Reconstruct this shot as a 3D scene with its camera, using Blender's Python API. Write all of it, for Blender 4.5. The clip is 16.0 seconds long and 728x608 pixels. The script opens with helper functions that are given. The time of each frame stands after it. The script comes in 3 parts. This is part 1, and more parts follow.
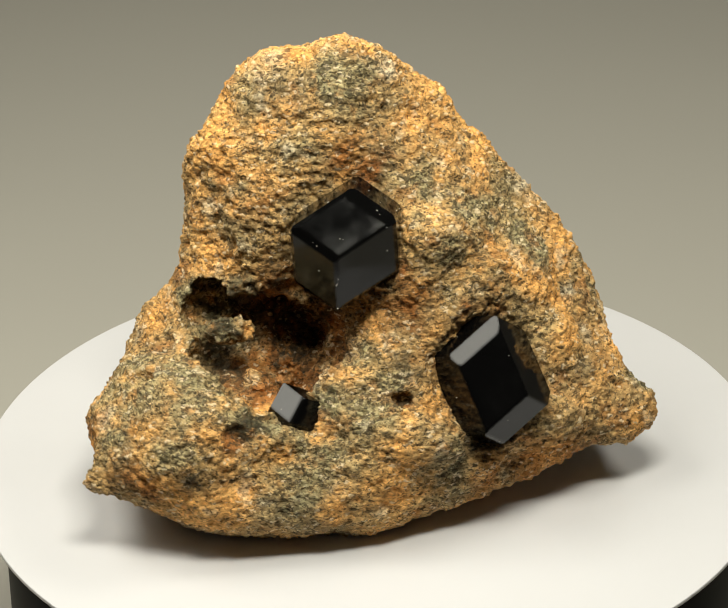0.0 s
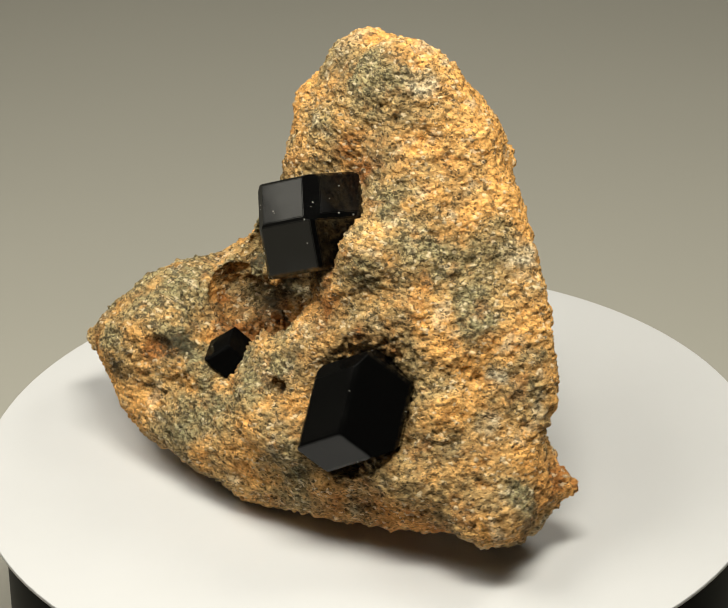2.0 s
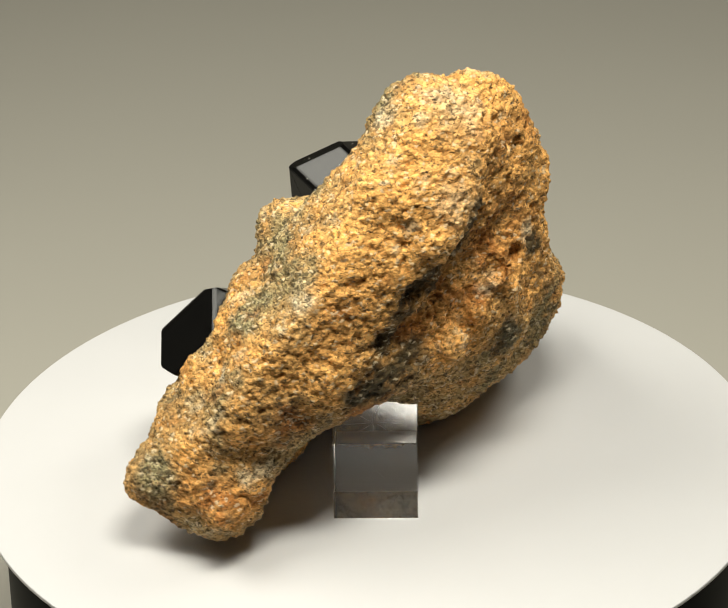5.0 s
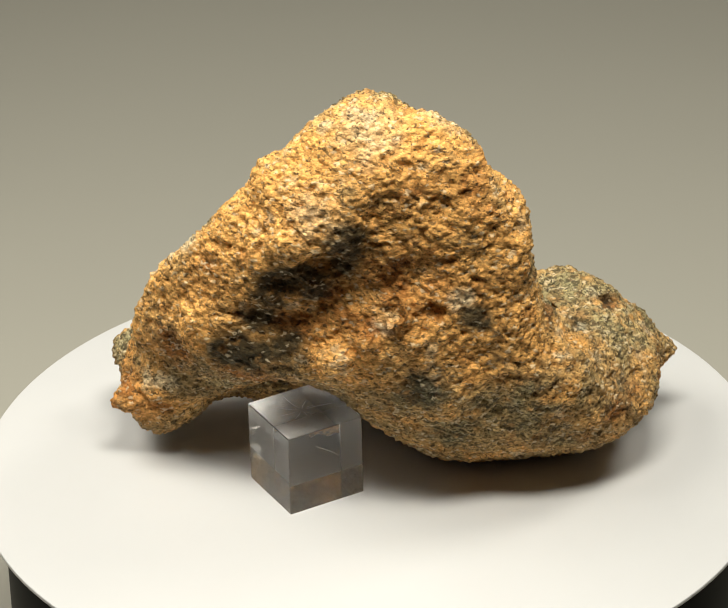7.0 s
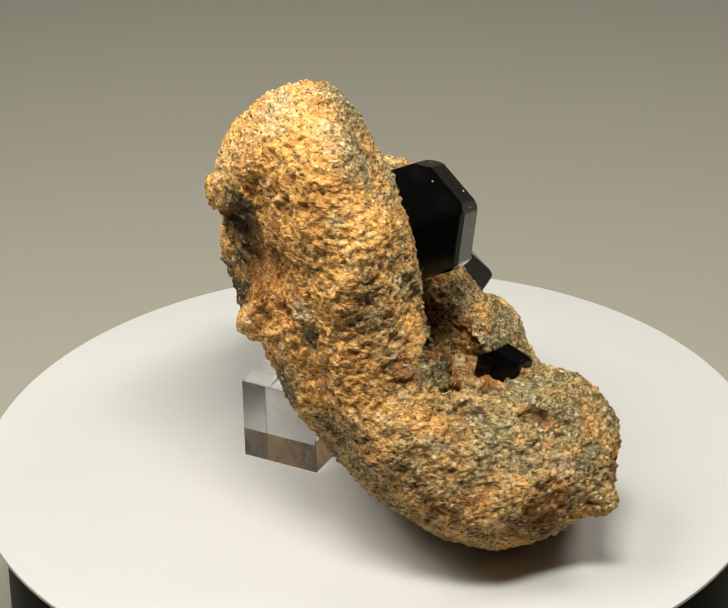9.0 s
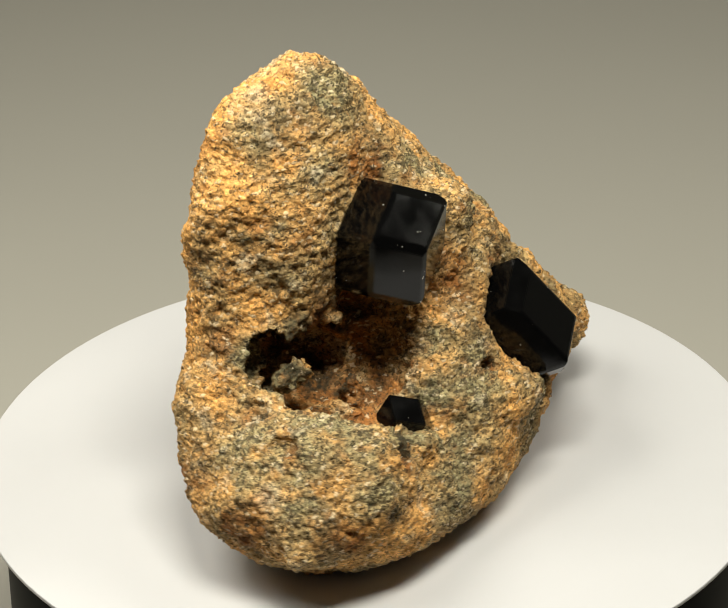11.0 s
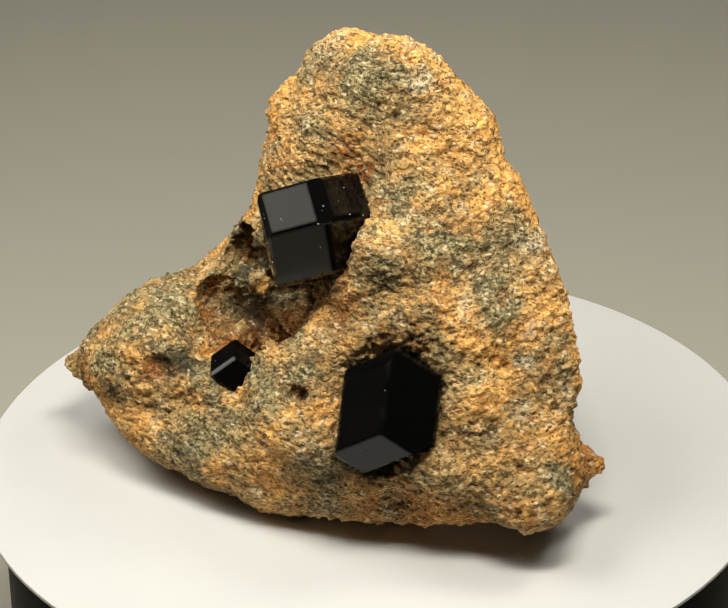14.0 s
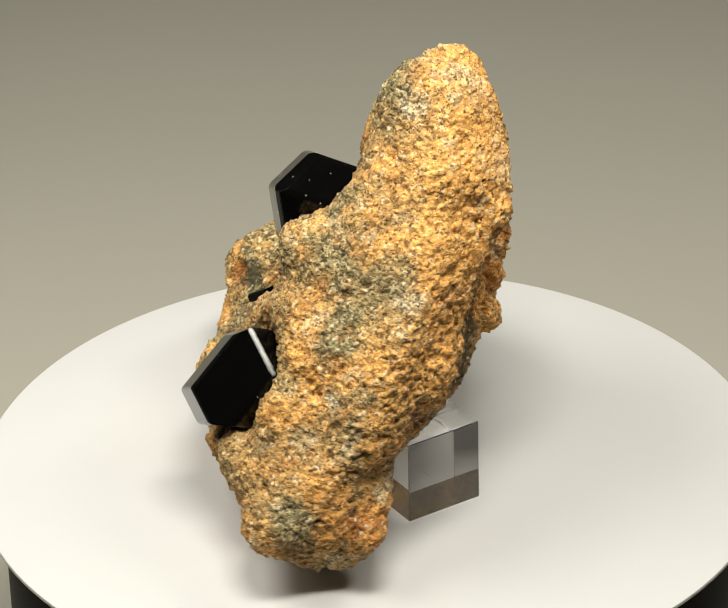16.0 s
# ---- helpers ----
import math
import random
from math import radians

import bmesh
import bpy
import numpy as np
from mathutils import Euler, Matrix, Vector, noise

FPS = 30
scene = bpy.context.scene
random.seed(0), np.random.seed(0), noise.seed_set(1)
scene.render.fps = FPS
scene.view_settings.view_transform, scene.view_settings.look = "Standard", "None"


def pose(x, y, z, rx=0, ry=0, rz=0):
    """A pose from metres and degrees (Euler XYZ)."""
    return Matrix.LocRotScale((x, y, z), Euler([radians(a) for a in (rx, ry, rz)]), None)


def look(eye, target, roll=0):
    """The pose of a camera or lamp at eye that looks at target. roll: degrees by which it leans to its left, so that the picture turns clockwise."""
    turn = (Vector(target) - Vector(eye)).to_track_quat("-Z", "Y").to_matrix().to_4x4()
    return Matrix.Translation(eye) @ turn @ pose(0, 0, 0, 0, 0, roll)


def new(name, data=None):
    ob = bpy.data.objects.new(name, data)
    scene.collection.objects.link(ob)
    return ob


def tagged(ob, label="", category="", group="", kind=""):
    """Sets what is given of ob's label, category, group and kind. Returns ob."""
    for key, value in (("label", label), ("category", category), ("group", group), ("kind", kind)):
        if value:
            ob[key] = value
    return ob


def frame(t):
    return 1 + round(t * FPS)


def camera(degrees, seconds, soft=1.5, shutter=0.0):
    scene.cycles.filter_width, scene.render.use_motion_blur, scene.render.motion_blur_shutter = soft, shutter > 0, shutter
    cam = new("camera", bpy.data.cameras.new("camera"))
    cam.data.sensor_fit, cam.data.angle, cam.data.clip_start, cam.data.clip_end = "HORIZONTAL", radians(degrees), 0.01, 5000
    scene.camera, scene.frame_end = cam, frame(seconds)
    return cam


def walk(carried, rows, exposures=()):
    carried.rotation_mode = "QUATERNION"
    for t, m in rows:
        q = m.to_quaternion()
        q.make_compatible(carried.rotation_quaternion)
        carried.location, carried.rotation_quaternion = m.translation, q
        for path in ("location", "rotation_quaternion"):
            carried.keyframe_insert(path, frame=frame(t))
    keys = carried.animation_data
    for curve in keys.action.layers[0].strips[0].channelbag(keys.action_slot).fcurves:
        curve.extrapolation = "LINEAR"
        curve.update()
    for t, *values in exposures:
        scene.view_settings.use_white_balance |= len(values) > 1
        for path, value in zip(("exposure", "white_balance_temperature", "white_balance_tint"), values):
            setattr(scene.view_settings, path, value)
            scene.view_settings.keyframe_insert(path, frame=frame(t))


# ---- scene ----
# ---- camera ----
cam = camera(11.49, 16.0, soft=1.2, shutter=0.4)
VIEW = look((0.0, -0.56, 0.3441), (-0.00074, -0.03581, 0.05215), -1.54)
walk(cam, [(0.0, VIEW), (16.0, VIEW)],
     exposures=[(0.0, 0.0), (2.0, -0.06), (4.0, 0.08), (6.5, 0.08), (8.5, -0.05), (10.0, 0.04), (12.5, 0.0), (14.5, -0.06), (16.0, 0.06)])

# ---- light: a small photo booth with soft lamps ----
world = bpy.data.worlds.new("world")
scene.world = world
world.use_nodes = True
world.node_tree.nodes["Background"].inputs["Color"].default_value = (1.0, 0.95, 0.86, 1)
world.node_tree.nodes["Background"].inputs["Strength"].default_value = 0.012


def soft_lamp(name, eye, target, width, depth, watts, color):
    data = bpy.data.lights.new(name, "AREA")
    data.shape, data.size, data.size_y, data.energy, data.color = "RECTANGLE", width, depth, watts, color
    lamp = new(name, data)
    lamp.matrix_world = look(eye, target)
    return lamp


soft_lamp("lamp_top", (0.028, -0.132, 0.373), (0, 0, 0.03), 0.150, 0.066, 1.32, (1.0, 0.965, 0.83))
soft_lamp("lamp_left", (-0.246, 0.092, 0.268), (0, 0, 0.03), 0.21, 0.18, 0.26, (1.0, 0.96, 0.82))
soft_lamp("lamp_right", (0.215, 0.060, 0.325), (0, 0, 0.03), 0.110, 0.110, 0.50, (1.0, 0.965, 0.83))
soft_lamp("lamp_small", (-0.180, -0.010, 0.330), (0, 0, 0.03), 0.23, 0.15, 0.84, (1.0, 0.965, 0.84))


# ---- materials ----
def material(name):
    m = bpy.data.materials.new(name)
    m.use_nodes = True
    return m, m.node_tree, m.node_tree.nodes["Principled BSDF"]


def node(tree, kind, **values):
    n = tree.nodes.new(kind)
    for key, value in values.items():
        n.inputs[key.replace("_", " ")].default_value = value
    return n


def ramp(tree, source, stops):
    r = tree.nodes.new("ShaderNodeValToRGB")
    while len(r.color_ramp.elements) < len(stops):
        r.color_ramp.elements.new(0.5)
    for e, (at, color) in zip(r.color_ramp.elements, stops):
        e.position, e.color = at, (*color, 1)
    tree.links.new(source, r.inputs["Fac"])
    return r.outputs["Color"]


def mix(tree, fac, a, b, blend="MIX"):
    m = tree.nodes.new("ShaderNodeMix")
    m.data_type, m.blend_type = "RGBA", blend
    for value, socket in ((fac, m.inputs[0]), (a, m.inputs[6]), (b, m.inputs[7])):
        if isinstance(value, (int, float)):
            socket.default_value = value
        elif isinstance(value, tuple):
            socket.default_value = (*value, 1)
        else:
            tree.links.new(value, socket)
    return m.outputs[2]


def maths(tree, operation, a, b=0.0):
    m = tree.nodes.new("ShaderNodeMath")
    m.operation, m.use_clamp = operation, operation != "SUBTRACT"
    for value, socket in ((a, m.inputs[0]), (b, m.inputs[1])):
        if isinstance(value, (int, float)):
            socket.default_value = value
        else:
            tree.links.new(value, socket)
    return m.outputs[0]


def rock_material():
    m, t, b = material("skarn_rock")
    coord = t.nodes.new("ShaderNodeTexCoord").outputs["Object"]

    def noise_at(scale, detail=4.0, rough=0.6):
        n = node(t, "ShaderNodeTexNoise", Scale=scale, Detail=detail, Roughness=rough)
        t.links.new(coord, n.inputs["Vector"])
        return n.outputs["Fac"]

    def attribute(name):
        a = t.nodes.new("ShaderNodeAttribute")
        a.attribute_name = name
        return a.outputs["Fac"]

    # broad weathering: grey-brown to tan
    base = ramp(t, noise_at(110, 5, 0.65), ((0.30, (0.25, 0.19, 0.10)), (0.45, (0.41, 0.290, 0.138)), (0.57, (0.57, 0.385, 0.168)), (0.70, (0.72, 0.495, 0.22))))
    ochre, green, rust, dark, pale = (attribute(name) for name in ("ochre", "green", "rust", "dark", "pale"))
    base = mix(t, maths(t, "MULTIPLY", ochre, 0.9), base, (0.97, 0.52, 0.160))
    base = mix(t, maths(t, "MULTIPLY", green, 0.70), base, (0.36, 0.36, 0.215))
    base = mix(t, maths(t, "MULTIPLY", rust, 0.85), base, (0.38, 0.135, 0.030))
    # dark: lichen, plus shade painted into the back ridge, hollow and pits
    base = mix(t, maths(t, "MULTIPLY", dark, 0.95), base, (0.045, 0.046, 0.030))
    base = mix(t, maths(t, "MULTIPLY", pale, 0.85), base, (0.86, 0.78, 0.58))
    # small rusty stains
    base = mix(t, ramp(t, noise_at(330, 4, 0.65), ((0.55, (0, 0, 0)), (0.68, (0.45, 0.45, 0.45)))), base, (0.62, 0.29, 0.08))
    # mineral grains of a little under a millimetre, bent out of true
    warp = node(t, "ShaderNodeTexNoise", Scale=1500, Detail=3.0)
    t.links.new(coord, warp.inputs["Vector"])
    shift = t.nodes.new("ShaderNodeVectorMath")
    shift.operation = "MULTIPLY_ADD"
    shift.inputs[1].default_value = (0.0009, 0.0009, 0.0009)
    t.links.new(warp.outputs["Color"], shift.inputs[0])
    t.links.new(coord, shift.inputs[2])

    def grains(scale, turn, stretch):
        squash = t.nodes.new("ShaderNodeMapping")
        squash.inputs["Rotation"].default_value = turn
        squash.inputs["Scale"].default_value = stretch
        t.links.new(shift.outputs[0], squash.inputs["Vector"])
        cells = node(t, "ShaderNodeTexVoronoi", Scale=scale)
        t.links.new(squash.outputs["Vector"], cells.inputs["Vector"])
        split = t.nodes.new("ShaderNodeSeparateColor")
        t.links.new(cells.outputs["Color"], split.inputs["Color"])
        return split.outputs["Red"], split.outputs["Green"], cells.outputs["Distance"]

    pick, tint, gap = grains(1500, (0.5, 0.3, 0.2), (0.75, 0.9, 1.5))
    pick2, tint2, gap2 = grains(2900, (0.1, 0.9, 0.6), (0.8, 1.0, 1.3))
    tone = ramp(t, tint, ((0.0, (0.68, 0.65, 0.60)), (0.5, (0.92, 0.90, 0.87)), (1.0, (1.14, 1.12, 1.06))))
    color = mix(t, 1.0, base, tone, "MULTIPLY")
    fine = ramp(t, tint2, ((0.0, (0.66, 0.61, 0.54)), (0.3, (0.98, 0.97, 0.95)), (0.8, (1.05, 1.04, 1.02)), (1.0, (1.5, 1.47, 1.4))))
    color = mix(t, 0.85, color, fine, "MULTIPLY")
    # pale quartz grains with glints painted in, then black hornblende grains, more of them where the stone is
    # grey-green
    color = mix(t, maths(t, "MULTIPLY", maths(t, "GREATER_THAN", pick, 0.93), 0.55), color, (0.86, 0.71, 0.47))
    share = maths(t, "ADD", maths(t, "MULTIPLY", green, 0.10), 0.095)
    share = maths(t, "SUBTRACT", share, maths(t, "MULTIPLY", ochre, 0.06))
    color = mix(t, maths(t, "MULTIPLY", maths(t, "LESS_THAN", pick, share), 0.66), color, (0.035, 0.030, 0.019))
    color = mix(t, maths(t, "MULTIPLY", maths(t, "LESS_THAN", pick2, maths(t, "MULTIPLY", share, 1.7)), 0.74), color, (0.045, 0.036, 0.022))
    # darker brown in the pores between the grains
    color = mix(t, ramp(t, gap, ((0.52, (0, 0, 0)), (0.85, (0.5, 0.5, 0.5)))), color, (0.14, 0.085, 0.035))
    t.links.new(color, b.inputs["Base Color"])
    t.links.new(ramp(t, tint, ((0.0, (0.85, 0.85, 0.85)), (0.85, (0.7, 0.7, 0.7)), (0.95, (0.38, 0.38, 0.38)))), b.inputs["Roughness"])
    b.inputs["Specular IOR Level"].default_value = 0.18
    height = maths(t, "ADD", maths(t, "MULTIPLY", noise_at(2000, 4, 0.7), 0.45), maths(t, "MULTIPLY", maths(t, "SUBTRACT", 1.0, gap), 0.36))
    bump = node(t, "ShaderNodeBump", Strength=1.0, Distance=0.0006)
    t.links.new(height, bump.inputs["Height"])
    t.links.new(bump.outputs["Normal"], b.inputs["Normal"])
    return m


def crystal_material():
    m, t, b = material("black_garnet")
    b.inputs["Base Color"].default_value = (0.002, 0.002, 0.002, 1)
    b.inputs["IOR"].default_value = 1.40
    coord = t.nodes.new("ShaderNodeTexCoord").outputs["Object"]
    n = node(t, "ShaderNodeTexNoise", Scale=180, Detail=4.0)
    t.links.new(coord, n.inputs["Vector"])
    r = ramp(t, n.outputs["Fac"], ((0.35, (0.05, 0.05, 0.05)), (0.7, (0.16, 0.16, 0.16))))
    t.links.new(r, b.inputs["Roughness"])
    bump = node(t, "ShaderNodeBump", Strength=0.035, Distance=0.0004)
    t.links.new(n.outputs["Fac"], bump.inputs["Height"])
    t.links.new(bump.outputs["Normal"], b.inputs["Normal"])
    return m


def plain_material(name, color, roughness, specular=0.5, mottle=0.04, scale=60.0):
    m, t, b = material(name)
    coord = t.nodes.new("ShaderNodeTexCoord").outputs["Object"]
    n = node(t, "ShaderNodeTexNoise", Scale=scale, Detail=5.0)
    t.links.new(coord, n.inputs["Vector"])
    dark = tuple(v * (1 - mottle) for v in color)
    t.links.new(ramp(t, n.outputs["Fac"], ((0.3, dark), (0.7, color))), b.inputs["Base Color"])
    b.inputs["Roughness"].default_value = roughness
    b.inputs["Specular IOR Level"].default_value = specular
    return m


def acrylic_material():
    m, t, b = material("clear_acrylic")
    b.inputs["Base Color"].default_value = (0.97, 0.97, 0.97, 1)
    b.inputs["Transmission Weight"].default_value = 0.98
    b.inputs["IOR"].default_value = 1.49
    b.inputs["Roughness"].default_value = 0.01
    return m


ROCK = rock_material()
GARNET = crystal_material()
WHITE = plain_material("white_disc", (0.620, 0.620, 0.636), 0.32, 0.4, 0.02)
BLACK = plain_material("black_plastic", (0.004, 0.004, 0.003), 0.5, 0.06, 0.3)
PAPER = plain_material("backdrop_paper", (0.425, 0.410, 0.362), 0.9, 0.1, 0.02, 12.0)
WALL = plain_material("booth_fabric", (0.28, 0.27, 0.25), 0.9, 0.1, 0.03, 20.0)
TABLE = plain_material("dark_table", (0.02, 0.018, 0.015), 0.6, 0.2, 0.3, 25.0)
ACRYLIC = acrylic_material()


def part(name, bm, mat, parent=None, label=""):
    mesh = bpy.data.meshes.new(name)
    bm.to_mesh(mesh)
    bm.free()
    mesh.materials.append(mat)
    ob = new(name, mesh)
    ob.parent = parent
    return tagged(ob, label)


def thing(name, label, category):
    return tagged(new(name), label, category)


# ---- structure: the paper sweep that closes the booth ----
def sweep(name, half_width, front, back, floor_z, top_z, bend, mat):
    """A sheet of paper that lies flat, bends and rises behind the turntable."""
    profile = [(front + (back - bend - front) * i / 12, floor_z) for i in range(13)]
    for i in range(1, 33):
        a = radians(90 * i / 32)
        profile.append((back - bend + bend * math.sin(a), floor_z + bend - bend * math.cos(a)))
    profile += [(back, floor_z + bend + (top_z - floor_z - bend) * i / 6) for i in range(1, 7)]
    bm = bmesh.new()
    for lift, turned in ((0.0, False), (-0.0006, True)):
        rows = [[bm.verts.new((x * half_width, y - lift, z + lift)) for x in (-1, -0.5, 0, 0.5, 1)] for y, z in profile]
        for a, b in zip(rows, rows[1:]):
            for k in range(4):
                quad = (a[k], a[k + 1], b[k + 1], b[k])
                bm.faces.new(quad[::-1] if turned else quad).smooth = True
    ob = part(name, bm, mat)
    return tagged(ob, "curved off-white paper sweep behind the turntable", "backdrop", kind="structure")


sweep("backdrop", 0.55, -0.125, 0.80, -0.0555, 0.95, 0.16, PAPER)


def panel(name, x, y0, y1, z0, z1, label):
    """A white side wall of the booth."""
    bm = bmesh.new()
    bmesh.ops.create_cube(bm, size=1)
    bmesh.ops.scale(bm, vec=(0.003, y1 - y0, z1 - z0), verts=bm.verts[:])
    bmesh.ops.translate(bm, vec=(x, (y0 + y1) / 2, (z0 + z1) / 2), verts=bm.verts[:])
    return tagged(part(name, bm, WALL), label, "wall", kind="structure")


def table(label):
    """The dark table top under the paper."""
    bm = bmesh.new()
    bmesh.ops.create_cube(bm, size=1)
    bmesh.ops.scale(bm, vec=(1.6, 1.9, 0.03), verts=bm.verts[:])
    bmesh.ops.translate(bm, vec=(0, 0.05, -0.0725), verts=bm.verts[:])
    bmesh.ops.bevel(bm, geom=bm.edges[:], offset=0.003, segments=2, affect="EDGES")
    return tagged(part("table_top", bm, TABLE), label, "table", kind="structure")


table("dark matt table top under the paper sweep")
panel("wall_left", -0.50, -0.25, 0.78, -0.055, 0.95, "white fabric side wall of the photo booth")
panel("wall_right", 0.50, 0.02, 0.78, -0.055, 0.95, "white fabric side wall of the photo booth")


# ---- turntable ----
def lathe(profile, steps=128):
    bm = bmesh.new()
    rings = []
    for r, z in profile:
        if r < 1e-6:
            rings.append([bm.verts.new((0, 0, z))])
        else:
            rings.append([bm.verts.new((r * math.cos(2 * math.pi * i / steps), r * math.sin(2 * math.pi * i / steps), z)) for i in range(steps)])
    for a, b in zip(rings, rings[1:]):
        for i in range(steps):
            j = (i + 1) % steps
            quad = [a[i % len(a)], a[j % len(a)], b[j % len(b)], b[i % len(b)]]
            f = bm.faces.new(list(dict.fromkeys(quad)))
            f.smooth = True
    bmesh.ops.recalc_face_normals(bm, faces=bm.faces[:])
    return bm


turntable = thing("turntable", "white round turntable disc on a black motor base", "turntable")
R = 0.0712
disc = part("disc", lathe([(0, -0.0009), (R - 0.0002, -0.0009), (R, -0.0007), (R, -0.00015), (R - 0.00006, -0.00004), (R - 0.00016, 0), (0, 0)]), WHITE, turntable,
            "smooth white plastic disc")
body = part("housing", lathe([(0, -0.0552), (0.0666, -0.0552), (0.0672, -0.0545), (0.0672, -0.0022), (0.0666, -0.0014), (0, -0.0014)]), BLACK, turntable, "black plastic motor housing")


# ---- the rock: lumps melted into one another, millimetres ----
LUMPS = []


def lump(x, y, z, a, b, c, rx, ry, rz):
    turn = np.array(Euler((radians(rx), radians(ry), radians(rz))).to_matrix())
    LUMPS.append((np.array((x, y, z)), turn / np.array((a, b, c))))


lump(-4.4, -2.8, 18.6, 33.1, 14.6, 9.5, 7, 50, -128)
lump(13.8, 1.1, 30.2, 32.6, 18.5, 6.8, -178, -50, 135)
lump(10.5, -0.8, 20.4, 25.5, 20.6, 5.2, 25, -26, 17)
lump(-7.2, 6.5, 48.6, 20.0, 10.9, 8.7, 74, 3, -24)
lump(-23.8, 2.7, 20.5, 22.3, 9.6, 8.7, -2, -27, 32)
lump(-7.1, -3.7, 26.8, 28.2, 10.2, 5.5, 45, -24, -26)
lump(-25.5, -16.1, 15.1, 16.9, 12.6, 7.4, 19, -12, -92)
lump(-28.3, 4.9, 31.5, 22.8, 9.6, 7.0, 34, 61, -147)
lump(-18.7, -20.5, 6.1, 20.6, 10.5, 7.0, -14, -10, -23)
lump(13.6, -16.6, 11.6, 30.2, 9.7, 4.7, 46, -4, 27)
lump(16.4, 3.6, 48.3, 18.5, 14.9, 4.9, -148, -47, 104)
lump(4.3, 6.8, 59.3, 22.5, 8.6, 6.7, 154, -45, 160)
lump(-2.6, 14.7, 52.5, 26.3, 8.4, 5.9, -102, 20, 2)
lump(-4.6, 0.8, 35.4, 23.6, 7.8, 6.9, -112, -24, -39)
lump(0.4, 14.4, 34.0, 25.2, 8.3, 5.8, -71, 11, 3)
lump(-1.4, -17.0, 4.9, 29.3, 9.1, 4.4, -160, -23, -9)
lump(-25.5, -3.1, 7.0, 17.2, 15.8, 3.9, -162, 29, -35)
lump(-35.4, -11.9, 22.5, 16.5, 10.0, 6.4, 2, -13, -77)
lump(-33.0, -23.4, 9.9, 17.1, 10.1, 6.0, -35, 7, -30)
lump(26.3, 9.8, 26.3, 16.5, 10.7, 5.2, 52, 10, -19)
lump(-11.4, 6.9, 36.3, 17.5, 10.3, 5.0, 106, 11, -134)
lump(22.3, 1.8, 19.4, 24.8, 7.6, 4.6, -146, 20, 16)
lump(3.7, -23.5, 11.7, 13.7, 11.2, 5.7, 76, 33, -163)
lump(-13.0, -8.9, 19.7, 22.2, 6.4, 6.0, -38, -24, -40)
lump(25.6, 2.9, 36.4, 13.9, 8.8, 6.8, -128, -18, 89)
lump(13.1, 1.9, 45.2, 16.4, 8.4, 6.0, -173, 24, 80)
lump(33.5, 2.9, 26.2, 19.9, 8.4, 4.9, 166, -61, 133)
lump(-25.4, 9.1, 46.3, 18.3, 7.1, 6.2, 150, -75, 1)
lump(39.1, 1.5, 13.3, 10.9, 10.6, 6.7, 102, 44, -52)
lump(12.7, 18.0, 48.4, 20.3, 8.3, 4.5, 80, 38, -18)
lump(-4.5, 17.5, 64.5, 17.1, 7.3, 6.1, 84, -36, -154)
lump(-18.1, 13.7, 60.7, 15.4, 9.4, 5.0, -90, -41, 23)
lump(-15.6, 3.5, 52.6, 16.1, 9.8, 4.6, -170, -67, 89)
lump(1.5, 13.5, 68.6, 13.1, 8.1, 6.3, 0, 41, 23)
lump(-14.8, 15.5, 40.0, 13.5, 9.6, 5.0, 78, -46, -157)
lump(-9.1, 10.6, 18.4, 17.6, 10.6, 3.4, 30, -49, 43)
lump(3.6, -21.5, 20.6, 14.5, 7.6, 5.6, -8, 12, -19)
lump(36.6, -3.7, 14.7, 11.5, 8.7, 6.0, 81, -57, -69)
lump(-12.4, -23.9, 13.8, 14.2, 6.9, 6.1, 3, 30, -138)
lump(-39.5, -5.3, 11.1, 11.5, 10.3, 4.8, -154, -35, 95)
lump(-9.8, 2.4, 62.2, 18.2, 8.0, 3.8, -128, -57, 31)
lump(-32.9, -2.6, 23.8, 13.9, 7.4, 5.1, 37, 22, 143)
lump(-39.5, -24.1, 18.1, 10.5, 7.8, 6.1, -162, -39, 13)
lump(25.4, 13.0, 41.7, 17.9, 7.2, 3.6, 71, 42, -17)
lump(30.9, -12.3, 13.4, 10.5, 8.1, 5.3, 44, -39, -123)
lump(30.3, -5.8, 23.8, 8.9, 7.4, 6.4, 23, 73, -159)
lump(-42.9, -13.0, 16.6, 10.5, 7.4, 5.4, 160, -26, -81)
lump(-17.3, 10.4, 67.5, 10.1, 7.8, 5.3, -38, 54, -171)
lump(18.5, -5.2, 37.5, 8.9, 7.6, 6.2, 31, 46, 178)
lump(4.3, -15.9, 25.8, 10.8, 8.3, 4.6, 94, 50, -37)
lump(-29.9, -28.0, 20.8, 10.8, 6.5, 5.5, 84, -29, 31)
lump(-17.4, 13.6, 26.1, 9.7, 8.1, 4.9, -119, 27, 3)
lump(21.3, 15.1, 34.5, 8.8, 7.8, 5.4, 104, -66, 177)
lump(-34.4, 5.9, 25.1, 8.3, 7.1, 5.8, 74, -3, 28)
lump(-14.2, -14.4, 4.7, 28.0, 4.0, 3.0, 69, -71, -107)
lump(42.3, -6.6, 13.7, 8.9, 6.7, 5.5, 33, 10, 10)
lump(8.3, 17.5, 60.7, 9.3, 6.9, 4.9, 72, -25, -40)
lump(-26.0, 8.4, 54.9, 10.4, 7.0, 3.8, 108, -59, -53)
lump(15.0, -11.0, 7.0, 11.0, 7.0, 6.0, 0, 0, 15)      # dark underside behind the arch
